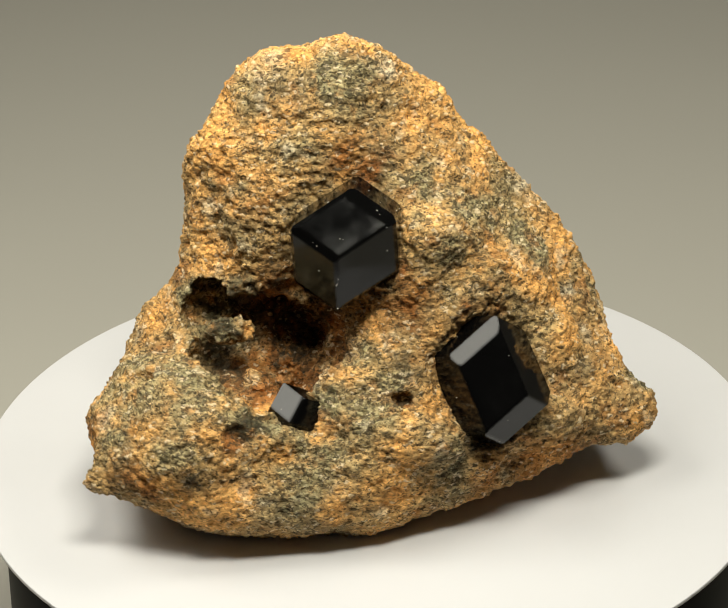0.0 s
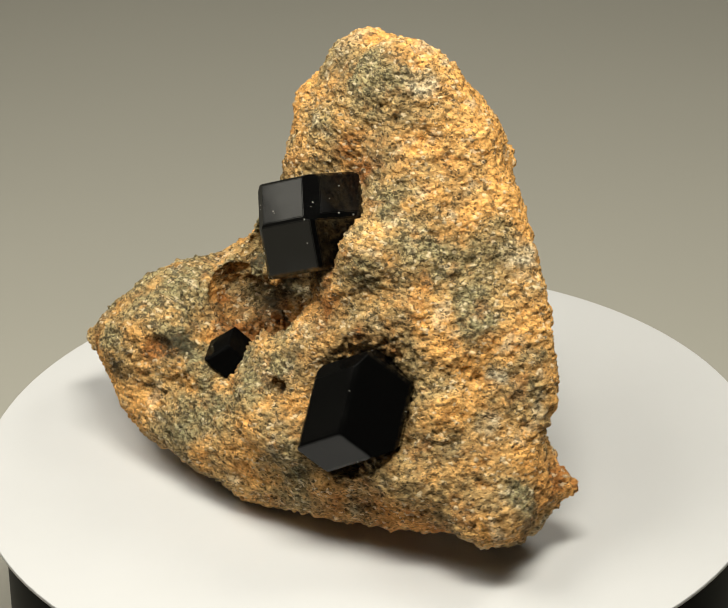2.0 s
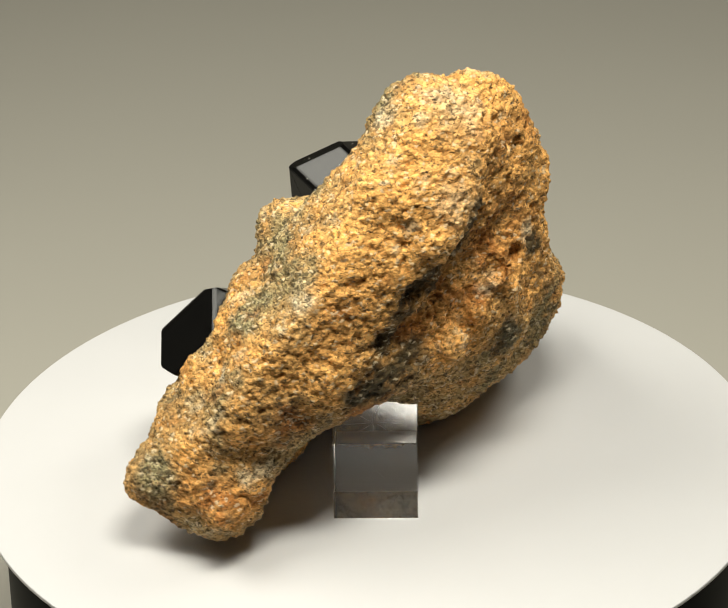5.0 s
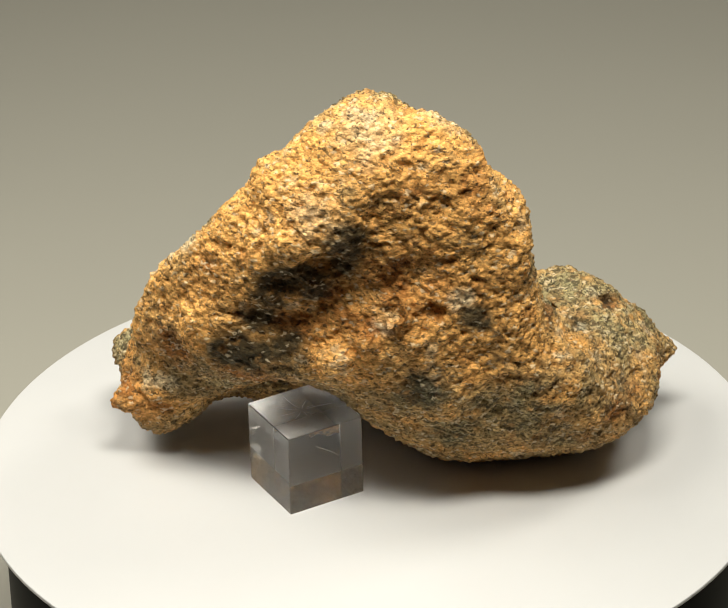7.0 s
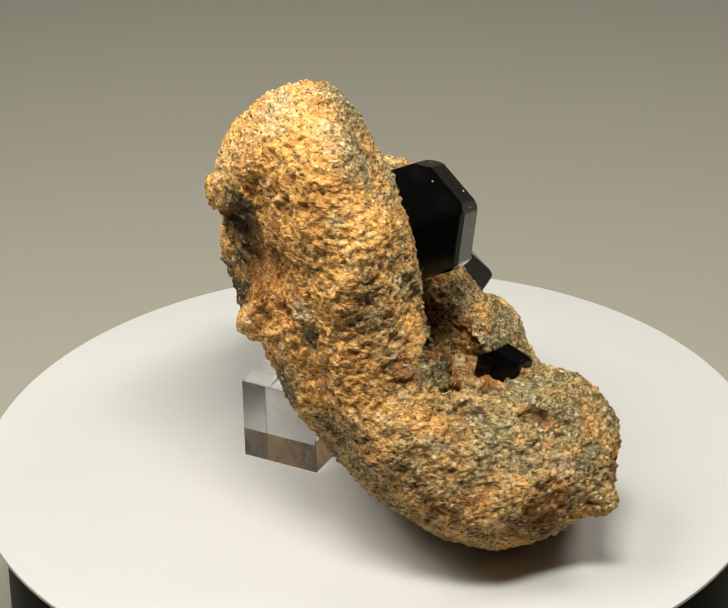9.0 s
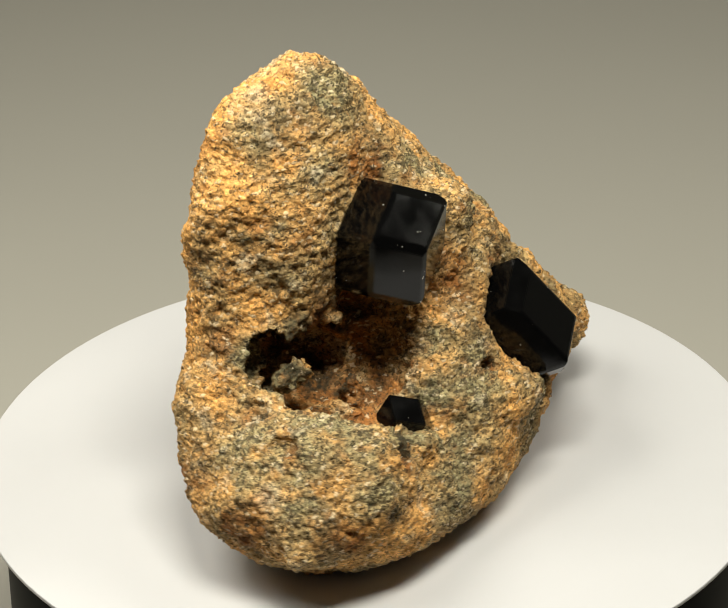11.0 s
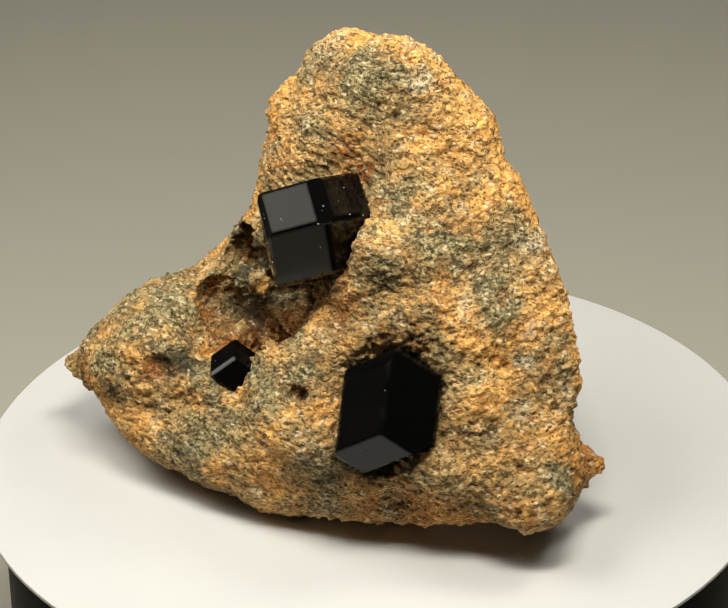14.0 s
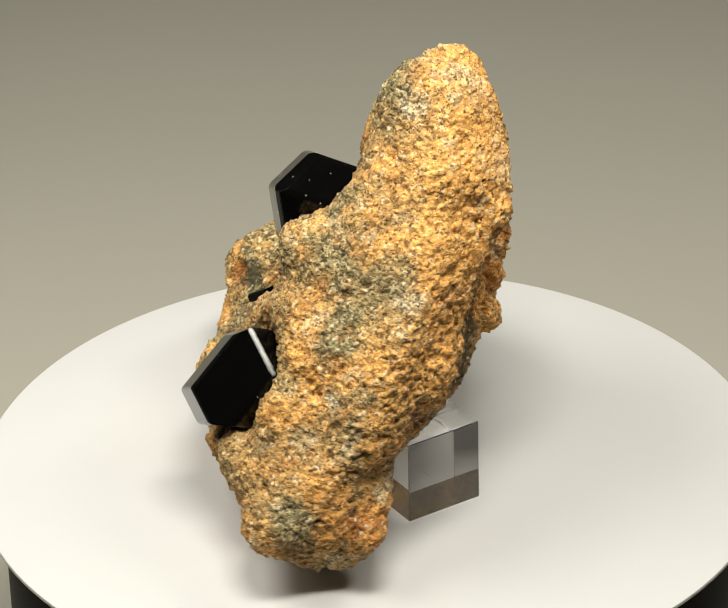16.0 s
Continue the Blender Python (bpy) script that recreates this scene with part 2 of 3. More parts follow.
# spurs and knobs, kept sharp
BODY = len(LUMPS)
lump(-46.2, -27.0, 13.8, 3.8, 2.8, 2.4, 0, 15, 38)
lump(41.5, 8.8, 12.3, 4.5, 3.0, 2.4, 0, 10, 20)
lump(6.0, 23.0, 56.0, 4.5, 4.0, 4.0, 20, 0, 0)
lump(0.0, 20.5, 32.5, 3.2, 3.4, 3.6, 0, 0, 0)
lump(-11.0, 20.5, 43.0, 2.6, 3.2, 3.4, 0, 20, 0)
lump(-6.0, 21.0, 37.0, 2.0, 2.6, 2.4, 0, 0, 0)
lump(-14.0, 19.0, 38.0, 3.0, 3.4, 2.6, 0, 0, 0)
MELT = 6
LUMPS, SPURS = LUMPS[:BODY], LUMPS[BODY:]
HOLES = []


def hole(x, y, z, a, b, c, depth=1.0):
    HOLES.append((np.array((x, y, z)), np.array((a, b, c)), depth))


hole(-18.5, -11.0, 32.0, 13.0, 9.0, 9.5)    # the hollow
hole(-18.0, -5.0, 28.5, 12.0, 8.0, 8.0)
hole(-24.5, -9.0, 26.0, 8.0, 8.0, 5.5)
hole(-9.0, -9.0, 29.0, 6.5, 8.0, 7.5)
hole(-11.5, -14.0, 25.0, 5.5, 4.5, 4.0)
hole(-28.0, -3.0, 33.0, 5.0, 7.0, 5.0)
hole(-20.5, -19.5, 28.6, 3.2, 3.4, 3.0)
hole(-16.0, -19.5, 29.5, 4.5, 4.5, 3.2)
hole(-18.4, -19.8, 27.0, 4.8, 4.2, 4.8)
hole(-27.0, -9.0, 26.0, 6.0, 6.0, 5.5)
hole(-16.0, -9.0, 24.5, 7.0, 6.5, 3.5)
hole(-20.6, 1.0, 33.0, 4.5, 7.0, 4.0)        # caves in its back wall
hole(-27.5, 0.0, 36.0, 4.0, 6.0, 3.5)
hole(-12.0, 1.0, 27.0, 5.0, 8.0, 4.5)
hole(-13.6, 3.0, 32.0, 5.0, 7.0, 4.0)
hole(-24.0, 2.0, 27.0, 3.5, 6.0, 2.6)
hole(-7.0, -5.0, 37.0, 4.5, 5.0, 5.0)
hole(-23.0, -30.5, 24.0, 2.4, 2.6, 2.0)      # small pits
hole(5.5, -23.5, 26.0, 1.8, 2.0, 1.6)
hole(-37.2, -7.0, 29.9, 3.0, 3.4, 2.6)
hole(-40.6, -17.6, 28.6, 2.8, 3.2, 2.2)
hole(-17.5, 21.5, 43.5, 3.0, 3.6, 2.8)
hole(-10.0, 22.0, 44.0, 2.5, 2.0, 3.0)
hole(-22.0, 21.0, 60.0, 4.0, 3.0, 2.0)
hole(34.0, -8.5, 1.5, 6.0, 7.0, 3.4)         # gap over the disc
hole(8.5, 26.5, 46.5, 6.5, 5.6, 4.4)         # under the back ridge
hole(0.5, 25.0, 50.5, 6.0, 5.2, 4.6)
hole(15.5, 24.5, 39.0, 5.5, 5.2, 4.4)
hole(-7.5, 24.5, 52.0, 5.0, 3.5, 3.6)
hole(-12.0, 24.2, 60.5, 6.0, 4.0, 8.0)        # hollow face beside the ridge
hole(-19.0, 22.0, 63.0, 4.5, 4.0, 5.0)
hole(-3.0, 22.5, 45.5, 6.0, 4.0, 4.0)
hole(32.0, 18.6, 27.0, 4.0, 4.0, 6.0)         # groove on the foot
KNOBS = [((-24.5, -4.5, 30.0), (4.6, 2.2, 2.4)), ((-19.8, -12.5, 22.5), (2.4, 2.6, 3.0)), ((-16.5, -26.4, 20.4), (5.0, 2.4, 2.6)), ((-14.5, -9.0, 23.0), (2.4, 2.2, 4.5)),
         ((12.0, -12.5, 33.0), (4.0, 3.5, 3.5)), ((12.0, -15.0, 27.0), (3.0, 3.5, 4.0)), ((23.0, -5.5, 30.0), (4.0, 3.5, 5.0)), ((25.0, -8.0, 24.0), (3.5, 3.5, 3.5))]


def rock_field(step):
    """The lumps' field on a grid: above 0 inside the rock."""
    low, high = np.array((-56.0, -40.0, -2.0)), np.array((57.0, 32.0, 84.0))
    axes = [np.arange(low[i], high[i], step, dtype=np.float32) for i in range(3)]
    gx, gy, gz = np.meshgrid(*axes, indexing="ij")
    total = np.zeros(gx.shape, np.float32)
    for centre, m in LUMPS:
        dx, dy, dz = gx - np.float32(centre[0]), gy - np.float32(centre[1]), gz - np.float32(centre[2])
        d = np.zeros(gx.shape, np.float32)
        for k in range(3):
            d += (dx * np.float32(m[0, k]) + dy * np.float32(m[1, k]) + dz * np.float32(m[2, k])) ** 2
        total += np.exp(np.clip(-MELT * (d - 1), -40, 40))
    field = np.log(total + 1e-18) / MELT
    solid = np.clip(0.5 + 2.0 * field, 0, 1).astype(np.float32)
    reach = int(4.5 / step)
    weights = np.exp(-0.5 * (np.arange(-reach, reach + 1) * step / 1.7) ** 2).astype(np.float32)
    weights /= weights.sum()
    for axis in range(3):
        solid = sum(w * np.roll(solid, k - reach, axis) for k, w in enumerate(weights))
    field = (2.2 * (solid - 0.43)).astype(np.float32)
    for centre, m in SPURS:
        d = sum(((gx - centre[0]) * m[0, k] + (gy - centre[1]) * m[1, k] + (gz - centre[2]) * m[2, k]) ** 2 for k in range(3))
        field = np.logaddexp(8 * field, 8 * np.clip(0.6 * (1 - d), -5, 1)).astype(np.float32) / 8
    for centre, size, depth in HOLES:
        d = ((gx - centre[0]) / size[0]) ** 2 + ((gy - centre[1]) / size[1]) ** 2 + ((gz - centre[2]) / size[2]) ** 2
        cut = np.clip(depth * (d - 1), -1, 5)
        blend = np.clip(0.5 + 0.5 * (field - cut) / 0.16, 0, 1)
        field = field * (1 - blend) + cut * blend - 0.16 * blend * (1 - blend)
    for centre, size in KNOBS:
        d = ((gx - centre[0]) / size[0]) ** 2 + ((gy - centre[1]) / size[1]) ** 2 + ((gz - centre[2]) / size[2]) ** 2
        field = np.logaddexp(6 * field, 6 * np.clip(0.5 * (1 - d), -5, 1)).astype(np.float32) / 6
    field[[0, -1]] = field[:, [0, -1]] = field[:, :, [0, -1]] = -1
    return field, low, step


def surface_net(field, low, step):
    """The field's zero surface as vertices, one a crossed cell, and quads."""
    nx, ny, nz = field.shape
    inside = field > 0
    corners = [inside[i:nx - 1 + i, j:ny - 1 + j, k:nz - 1 + k] for i in (0, 1) for j in (0, 1) for k in (0, 1)]
    count = sum(c.astype(np.int8) for c in corners)
    cells = np.argwhere((count > 0) & (count < 8))
    index = -np.ones((nx - 1, ny - 1, nz - 1), np.int64)
    index[tuple(cells.T)] = np.arange(len(cells))
    spots, hits = np.zeros((len(cells), 3)), np.zeros(len(cells))
    offsets = [np.array((i, j, k)) for i in (0, 1) for j in (0, 1) for k in (0, 1)]
    for a in offsets:
        for axis in range(3):
            if a[axis]:
                continue
            b = a.copy()
            b[axis] = 1
            fa, fb = field[tuple((cells + a).T)], field[tuple((cells + b).T)]
            cross = (fa > 0) != (fb > 0)
            s = np.where(cross, fa / np.where(cross, fa - fb, 1), 0)
            spots += np.where(cross[:, None], a + s[:, None] * (b - a), 0)
            hits += cross
    verts = low + (cells + spots / hits[:, None]) * step
    quads = []
    for axis in range(3):
        u, v = (axis + 1) % 3, (axis + 2) % 3
        unit = np.zeros(3, int)
        unit[axis] = 1
        size = np.array(field.shape) - unit
        first = inside[:size[0], :size[1], :size[2]]
        second = inside[unit[0]:, unit[1]:, unit[2]:]
        edges = np.argwhere(first != second)
        eu, ev = np.eye(3, dtype=int)[u], np.eye(3, dtype=int)[v]
        q = np.stack([index[tuple((edges - d).T)] for d in (eu * 0, eu, eu + ev, ev)], 1)
        flip = ~first[tuple(edges.T)]
        q[flip] = q[flip][:, ::-1]
        quads.append(q)
    return verts, np.concatenate(quads)


def zone(points, x, y, z, size, stretch=(1, 1, 1)):
    d = np.sqrt((((points - np.array((x, y, z))) / np.array(stretch)) ** 2).sum(1)) / size
    return np.clip(1.6 - 1.6 * d, 0, 1)


def build_rock(parent):
    verts, quads = surface_net(*rock_field(0.34))
    mesh = bpy.data.meshes.new("rock_matrix")
    mesh.from_pydata(verts.tolist(), [], quads.tolist())
    normals = np.zeros(len(verts) * 3)
    mesh.vertices.foreach_get("normal", normals)
    normals = normals.reshape(-1, 3)
    rough = np.zeros(len(verts))
    stain = np.zeros((len(verts), 2))
    hollow = np.clip(1.5 * zone(verts, -15, -12, 31, 15, (1.1, 1, 1)), 0, 1)
    hollow *= 1 - np.clip(2 * zone(verts, -16.1, -21.7, 24.2, 7.5), 0, 1)
    for i, v in enumerate(verts):
        p = Vector(v)
        broad = noise.fractal(p * 0.15, 0.8, 2.1, 3)
        mid = noise.fractal(p * 0.5 + Vector((9, 3, 5)), 0.7, 2.2, 3)
        grain = 0.5 - noise.voronoi(p * Vector((0.85, 0.95, 1.15)))[0][0]
        chisel = abs(noise.noise(p * 0.36 + Vector((7, 70, 2)))) + 0.5 * abs(noise.noise(p * 0.8 + Vector((1, 2, 90))))
        pit = max(0.0, noise.noise(p * 0.45 + Vector((40, 1, 8))) - 0.3)
        rough[i] = 0.4 * broad + 0.4 * mid + 0.5 * grain + 0.9 * (0.3 - chisel) + 0.3 * noise.noise(p * 1.5) - 1.3 * pit + hollow[i] * 1.5 * noise.fractal(p * 0.33 + Vector((3, 3, 3)), 0.6, 2.3, 3)
        stain[i] = noise.fractal(p * 0.13 + Vector((20, 0, 0)), 0.8, 2.0, 4), noise.fractal(p * 0.2 + Vector((0, 50, 0)), 0.8, 2.0, 4)
    moved = verts + normals * rough[:, None]
    mesh.vertices.foreach_set("co", (moved * 0.001).ravel())
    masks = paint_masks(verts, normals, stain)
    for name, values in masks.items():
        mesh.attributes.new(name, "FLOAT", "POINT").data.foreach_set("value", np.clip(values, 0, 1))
    mesh.polygons.foreach_set("use_smooth", np.ones(len(quads), bool))
    mesh.materials.append(ROCK)
    mesh.update()
    ob = new("rock_matrix", mesh)
    ob.parent = parent
    return tagged(ob, "granular tan and ochre rock with a pitted hollow")


def paint_masks(p, n, s):
    """Where stone weathered ochre, grey-green, rusty or pale; dark is lichen and painted shade."""
    a, b = s[:, 0], s[:, 1]

    def spots(*rows):
        return np.max([zone(p, x, y, z, size) * most for x, y, z, size, most in rows], axis=0)

    back = np.clip((p[:, 1] - 0.10 * p[:, 0] - 9) / 8, 0, 1) * np.clip((p[:, 2] - 26) / 10, 0, 1)
    green = spots((-26, -24, 27, 13, 1.0), (-12, -29, 17, 11, 0.8), (4, -25, 25, 9, 0.8), (15, -1, 55, 10, 0.75), (20, 1, 50, 11, 0.8), (26, -2, 43, 10, 0.85), (-42, -16, 26, 12, 1.0),
                  (-30, -14, 30, 10, 1.0), (-20, 4, 63, 8, 0.5), (-3, 4, 74, 8, 0.7), (-12, -1, 62, 6, 0.5), (36, -2, 31, 7, 0.7), (-26, 9, 64, 6, 0.6))
    green = np.maximum(green, spots((-2, -15, 31, 7, 0.9), (-33, -34, 20, 8, 0.7), (47, -2, 17, 5, 0.8), (40, 10, 24, 4, 0.7), (33, 0, 33, 6, 0.6), (-29, 6, 56, 6, 0.5), (-34, 14, 22, 10, 0.6),
                                    (-20, 15, 22, 10, 0.6), (10, -25, 12, 8, 0.5), (2, 8, 76, 6, 0.6), (17, -9, 49, 7, 0.6), (-24, -2, 32, 11, 1.0), (8, -8, 53, 6, 0.4), (-18, -25, 24, 6, 0.9), (-8, -22, 25, 6, 0.8), (-45, -22, 22, 7, 0.7)))
    rust = spots((7, 18, 38, 6, 1.0), (2, 17.5, 42, 7, 1.0), (-36, -8, 28, 4, 1.0), (-24, -30, 22, 4, 0.9), (33, -13, 6, 9, 0.7), (-23, -7, 22, 8, 1.0), (-6, -12, 31, 7, 0.7), (-13, -6, 33, 10, 0.8),
                 (5, -13, 41, 8, 0.55), (-2, 0, 61, 6, 0.8), (-12, 20, 48, 11, 0.7), (-4, 19.5, 40, 7, 0.9))
    rust = np.maximum(rust, spots((-39, -19, 27, 3, 0.7), (24, -18, 8, 12, 0.6), (6, -22, 25, 3, 0.9), (-46, -1, 18, 7, 0.5), (-48, -17, 16, 6, 0.7), (-41, -31, 15, 6, 0.6), (32, 15, 27, 7, 0.8), (40, 10, 14, 8, 0.5),
                                  (-15, 19, 67, 6, 0.45), (-24, 15, 65, 5, 0.45), (15, 17, 25, 10, 0.7), (44, 5, 15, 7, 0.5), (19, -12, 38, 6, 0.4), (22, 17, 45, 8, 0.35)))
    # mostly the back ridge: dark lichen, with its shaded facets painted in
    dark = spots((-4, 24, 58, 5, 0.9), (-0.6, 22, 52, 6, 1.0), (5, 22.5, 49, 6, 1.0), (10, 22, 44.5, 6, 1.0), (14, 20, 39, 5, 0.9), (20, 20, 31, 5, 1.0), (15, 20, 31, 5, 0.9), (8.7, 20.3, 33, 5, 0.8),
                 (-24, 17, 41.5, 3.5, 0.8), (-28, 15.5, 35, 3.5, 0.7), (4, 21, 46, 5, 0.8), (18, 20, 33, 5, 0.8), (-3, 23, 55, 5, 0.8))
    # mostly the small pits, their shade put into the colour
    dark = np.maximum(dark, spots((-21, -27, 23.5, 4, 0.7), (-36, -8, 28, 2.5, 0.7), (-39.5, -19, 27.3, 2.5, 0.6), (-31, -34.5, 17, 3, 0.6), (5.7, -21.8, 25.2, 2, 0.7), (-15, 20, 27, 6, 0.4)))
    pale = spots((4.2, 9.5, 74.3, 3.5, 0.9), (27, 13, 49.3, 4, 0.9), (37, -2.5, 25.6, 3, 0.8), (-45, -20, 21, 4, 0.4), (35, 1.5, 32.5, 2.5, 0.9), (-21.6, 17.5, 45.3, 3, 0.6), (-9, 21, 41, 3, 0.4), (1, 25, 62, 7, 0.35),
                 (-5, 17, 75, 8, 0.35), (-17, 10, 75, 5, 0.4))
    # the hollow: rust deepened and dark added to paint in its shade
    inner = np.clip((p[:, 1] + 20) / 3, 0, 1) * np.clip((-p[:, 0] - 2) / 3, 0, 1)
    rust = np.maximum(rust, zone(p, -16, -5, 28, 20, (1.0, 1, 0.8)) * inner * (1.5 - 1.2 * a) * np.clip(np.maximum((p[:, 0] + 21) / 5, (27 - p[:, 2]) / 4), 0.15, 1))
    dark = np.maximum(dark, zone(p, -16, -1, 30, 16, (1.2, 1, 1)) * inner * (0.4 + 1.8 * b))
    lichen = zone(p, -25, -4, 31, 12) * inner
    rust, green = rust * (1 - 0.8 * lichen), np.maximum(green, 1.2 * lichen)
    green = np.clip(green * (0.75 + 1.4 * a) + np.clip(1.1 * a - 0.35, 0, 0.5) * (1 - back), 0, 0.9)
    rust = np.clip(rust * (0.8 + 1.2 * b) + np.clip(1.3 * b - 0.5, 0, 0.5), 0, 0.95)
    ochre = np.clip(1.05 * back + spots((-25, 3, 60, 11, 0.6), (36, 6, 37, 10, 0.7), (42, 6, 16, 11, 0.7), (-36, -31, 14, 10, 0.6), (-20, 2, 58, 8, 0.5), (14, 11, 64, 8, 0.6), (-36, 2, 30, 8, 0.6), (4, -29, 15, 8, 0.5), (30, -14, 8, 8, 0.6), (35, -9, 28, 5, 0.6), (-23, -31, 14, 7, 0.6), (-11, 13, 77, 6, 0.5), (31, -4, 37, 5, 0.5), (20, 18, 55, 11, 0.7), (6, 21, 67, 9, 0.6)) + 0.12 - 0.9 * a, 0, 0.95)
    pale = np.clip(pale * (0.8 + 1.5 * b) + np.clip(-1.4 * b - 0.6, 0, 0.5), 0, 0.9)
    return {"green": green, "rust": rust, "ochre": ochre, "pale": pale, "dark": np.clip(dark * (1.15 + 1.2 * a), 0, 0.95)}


specimen = thing("mineral_specimen", "tan granular rock with three black garnet crystals standing on the disc", "mineral specimen")
build_rock(specimen)


# ---- crystals: dodecahedra with cut edges ----
FACES = [Vector(f).normalized() for f in
         ([(a, b, 0) for a in (1, -1) for b in (1, -1)] + [(a, 0, b) for a in (1, -1) for b in (1, -1)] + [(0, a, b) for a in (1, -1) for b in (1, -1)])]
EDGES = [Vector(f).normalized() for f in
         [(2 * a, b, c) for a in (1, -1) for b in (1, -1) for c in (1, -1)] + [(a, 2 * b, c) for a in (1, -1) for b in (1, -1) for c in (1, -1)]
         + [(a, b, 2 * c) for a in (1, -1) for b in (1, -1) for c in (1, -1)]]


def crystal(parent, centre, turn, reach, cut, wide, label, edge=0.11):
    """A rhombic dodecahedron, millimetres; reach: how far each face lies from the centre; cut: how far its edges are cut; wide: edges cut otherwise."""
    planes = [(n, d) for n, d in zip(FACES, reach)]
    for e in EDGES:
        near = sorted(((n.dot(e), n, d) for n, d in zip(FACES, reach)), key=lambda r: -r[0])[:2]
        (_, n1, d1), (_, n2, d2) = near
        along = n1.cross(n2)
        corner = Matrix((n1, n2, along)).inverted() @ Vector((d1, d2, 0))
        depth = wide.get(tuple(round(v * 6 ** 0.5) for v in e), cut)
        if depth <= 0:
            continue
        planes.append((e, corner.dot(e) - depth))
    bm = bmesh.new()
    bmesh.ops.create_cube(bm, size=80)
    for n, d in planes:
        cutting = bmesh.ops.bisect_plane(bm, geom=bm.verts[:] + bm.edges[:] + bm.faces[:], plane_co=n * d, plane_no=n, clear_outer=True)
        ring = [g for g in cutting["geom_cut"] if isinstance(g, bmesh.types.BMEdge)]
        if len(ring) > 2:
            bmesh.ops.contextual_create(bm, geom=ring)
    bmesh.ops.remove_doubles(bm, verts=bm.verts[:], dist=0.01)
    bmesh.ops.bevel(bm, geom=bm.edges[:], offset=edge, segments=4 if edge > 0.2 else 2, affect="EDGES")
    bmesh.ops.recalc_face_normals(bm, faces=bm.faces[:])
    bmesh.ops.scale(bm, vec=(0.001, 0.001, 0.001), verts=bm.verts[:])
    ob = part("garnet_crystal", bm, GARNET, parent, label)
    ob.matrix_basis = pose(*(v * 0.001 for v in centre), *turn)
    return ob


large_crystal = crystal(specimen, (-2.16, -9.17, 48.99), (143.4, -32.4, -40.8), (8.86, 7.9, 10.3, 12.0, 7.37, 9.4, 10.4, 9.0, 9.48, 9.42, 7.29, 9.0), 0.3,
        {(2, 1, 1): 0.22, (1, 2, 1): 0.55, (2, 1, -1): 0.9, (1, 2, -1): 0.3, (1, 1, 2): 0.25, (-1, 1, 2): 0.5}, "large glossy black garnet crystal")
block_crystal = crystal(specimen, (20.0, -14.0, 28.0), (-66.9, -76.6, -31.2), (7.49, 7.46, 9.95, 7.0, 7.03, 9.09, 7.0, 14.0, 7.59, 13.13, 7.0, 9.2), 0.2,
        {(2, -1, -1): 0.95, (2, 1, -1): 0.26, (1, 1, -2): 0.12, (1, 2, -1): 0.1}, "blocky black garnet crystal with bright edges")
small_crystal = crystal(specimen, (-13.5, -20.46, 22.05), (161.8, -16.0, 0.2), (4.2,) * 12, 0.0, {(1, 2, -1): 0.14}, "small black garnet crystal in the hollow", 0.12)


def grit(parent, stones, count, seed):
    """Loose pale grains that cling to the crystals."""
    dice = random.Random(seed)
    bm = bmesh.new()
    for ob, share in stones:
        faces = [f for f in ob.data.polygons if f.area > 2e-6]
        for _ in range(int(count * share)):
            f = dice.choice(faces)
            corners = [ob.data.vertices[v].co for v in f.vertices]
            weights = [dice.random() ** 2 for _ in corners]
            at = sum((c * w for c, w in zip(corners, weights)), Vector()) / sum(weights)
            size = dice.uniform(0.00005, 0.00016) * (1.6 if dice.random() > 0.92 else 1)
            made = bmesh.ops.create_icosphere(bm, subdivisions=1, radius=size)["verts"]
            for v in made:
                v.co *= dice.uniform(0.6, 1.2)
            bmesh.ops.transform(bm, matrix=ob.matrix_basis @ Matrix.Translation(at), verts=made)
    return tagged(part("grit", bm, GRIT, parent), "tiny pale grains clinging to the crystals", kind="stuff")


GRIT = plain_material("pale_grit", (0.62, 0.58, 0.50), 0.6, 0.5, 0.3, 4000.0)
grit(specimen, [(large_crystal, 0.62), (block_crystal, 0.33), (small_crystal, 0.05)], 70, 5)


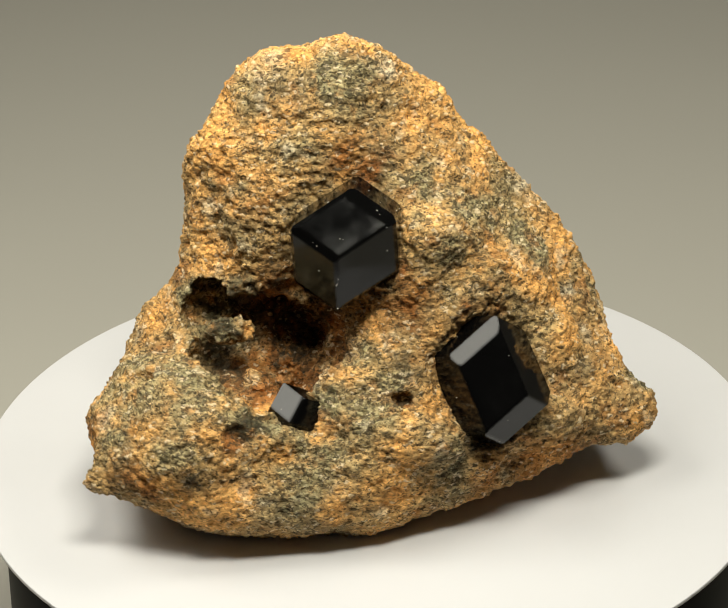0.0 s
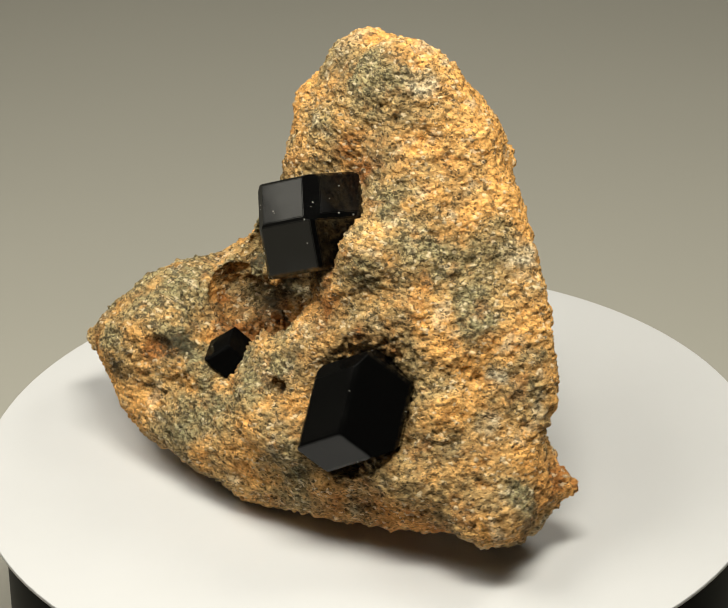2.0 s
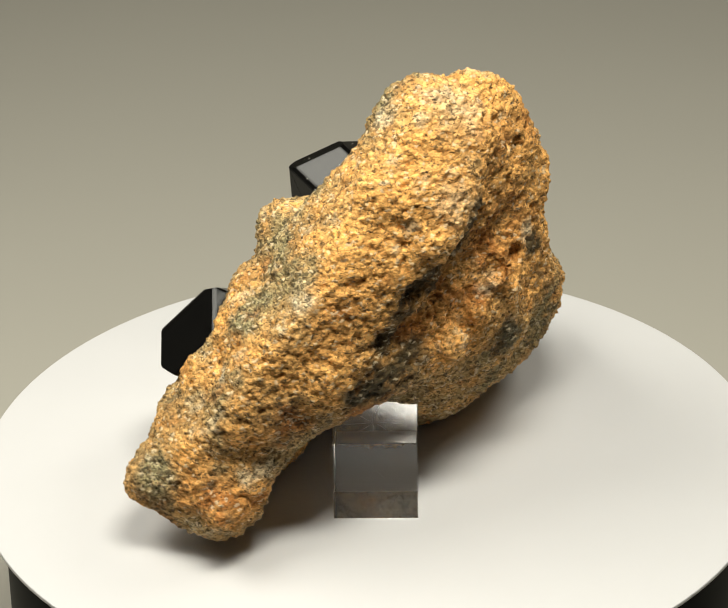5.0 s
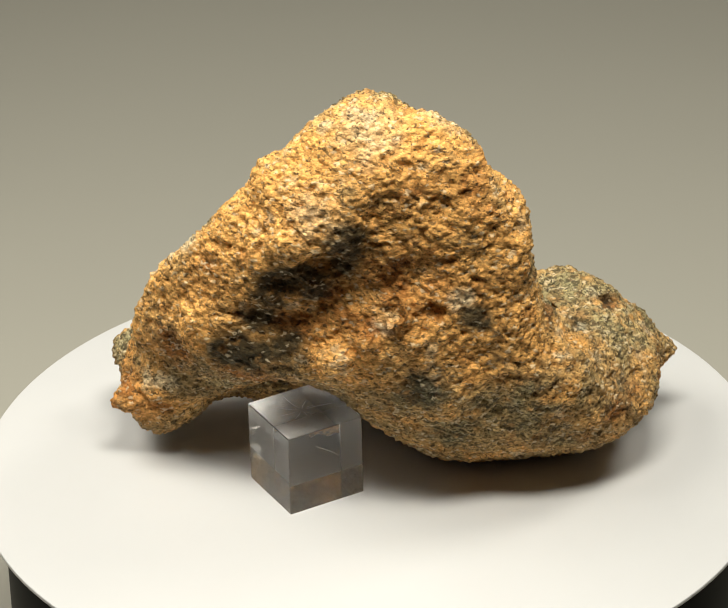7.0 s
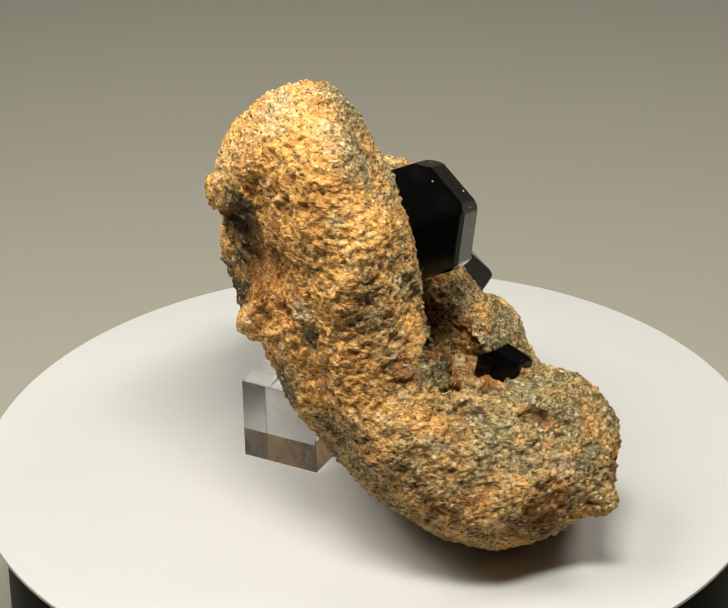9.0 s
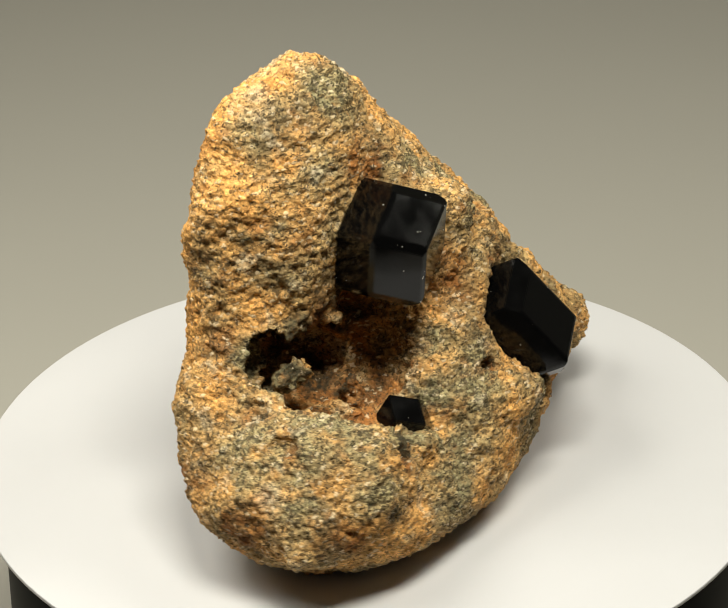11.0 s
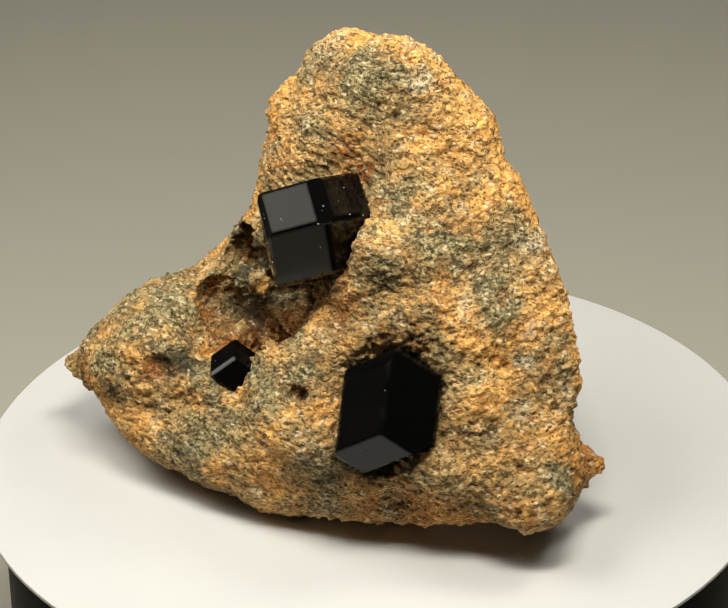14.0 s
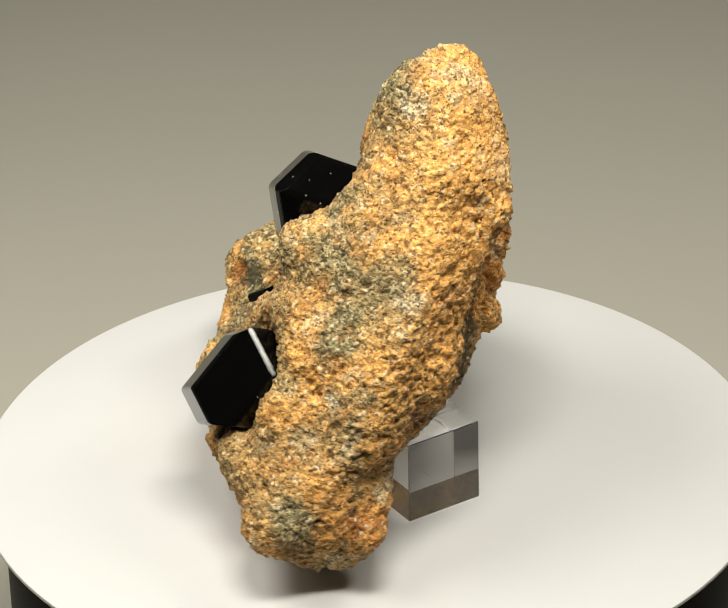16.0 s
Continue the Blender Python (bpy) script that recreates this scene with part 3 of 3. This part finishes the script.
# ---- clear cube that props the rock ----
def acrylic_cube():
    cube = thing("acrylic_cube", "clear acrylic cube with fine scratches and painted-in inner reflections propping the rock from behind", "display cube")
    bm = bmesh.new()
    bmesh.ops.create_cube(bm, size=1)
    bmesh.ops.scale(bm, vec=(0.0149, 0.0149, 0.0156), verts=bm.verts[:])
    bmesh.ops.bevel(bm, geom=bm.edges[:], offset=0.00012, segments=1, affect="EDGES")
    block = part("block", bm, ACRYLIC, cube, "clear polished acrylic block")
    block.visible_shadow = False
    # hairline scratches and painted-in reflections: a star on the top, two on the sides
    dice = random.Random(11)
    for k in range(9):
        turn = 360 * k / 9 + dice.uniform(-14, 14)
        scratch_reflection(cube, dice.uniform(0.0020, 0.0052), pose(0.0004, -0.0002, 0.00781, 0, 0, turn) @ pose(dice.uniform(0.0004, 0.0012), 0, 0), dice.uniform(0.00003, 0.00007))
    scratch_reflection(cube, 0.0062, pose(-0.0030, 0.00746, 0.0010, 90, -38, 0), 0.00005)
    scratch_reflection(cube, 0.0048, pose(-0.00746, -0.0010, -0.0030, 90, 40, 90), 0.00004)
    return cube


def scratch_reflection(parent, length, at, wide):
    """A pale hairline along its own x, drawn for scratches and inner reflections alike."""
    bm = bmesh.new()
    rows = []
    for i in range(7):
        x, w = length * i / 6, wide * math.sin(math.pi * (0.12 + 0.76 * i / 6))
        y = 0.00012 * math.sin(i * 0.8)
        rows.append([bm.verts.new((x, y + dy * w, z)) for dy, z in ((-1, 0), (0, 0.00001), (1, 0))])
    for a, b in zip(rows, rows[1:]):
        for k in range(2):
            bm.faces.new((a[k], b[k], b[k + 1], a[k + 1]))
    ob = part("scratch_reflection", bm, SCRATCH_REFLECTION, parent)
    ob.matrix_basis = at
    return ob


# pale colour for scratches and for edge reflections inside the cube
SCRATCH_REFLECTION = plain_material("acrylic_scratch_reflection", (0.6, 0.6, 0.58), 0.7, 0.3, 0.2, 3000.0)
cube = acrylic_cube()
CUBE_AT = pose(0.0091, 0.0110, 0.00785, 0, 0, 45.5)


# ---- what turns ----
TURN = ((0, -0.01), (1, 27.44), (2, 54.85), (3, 82.2), (4.2, 114.96), (6.3, 176.06), (7.3, 204.96), (8.3, 233.94), (9.3, 262.98), (10.2, 289.17), (12.3, 353.34), (13.3, 383.27), (14.3, 413.06), (15.2, 439.76), (16, 463.41))


def motions():
    for ob, start in ((disc, pose(0, 0, 0)), (specimen, pose(0, 0, 0)), (cube, CUBE_AT)):
        walk(ob, [(t, pose(0, 0, 0, 0, 0, -angle) @ start) for t, angle in TURN])


motions()
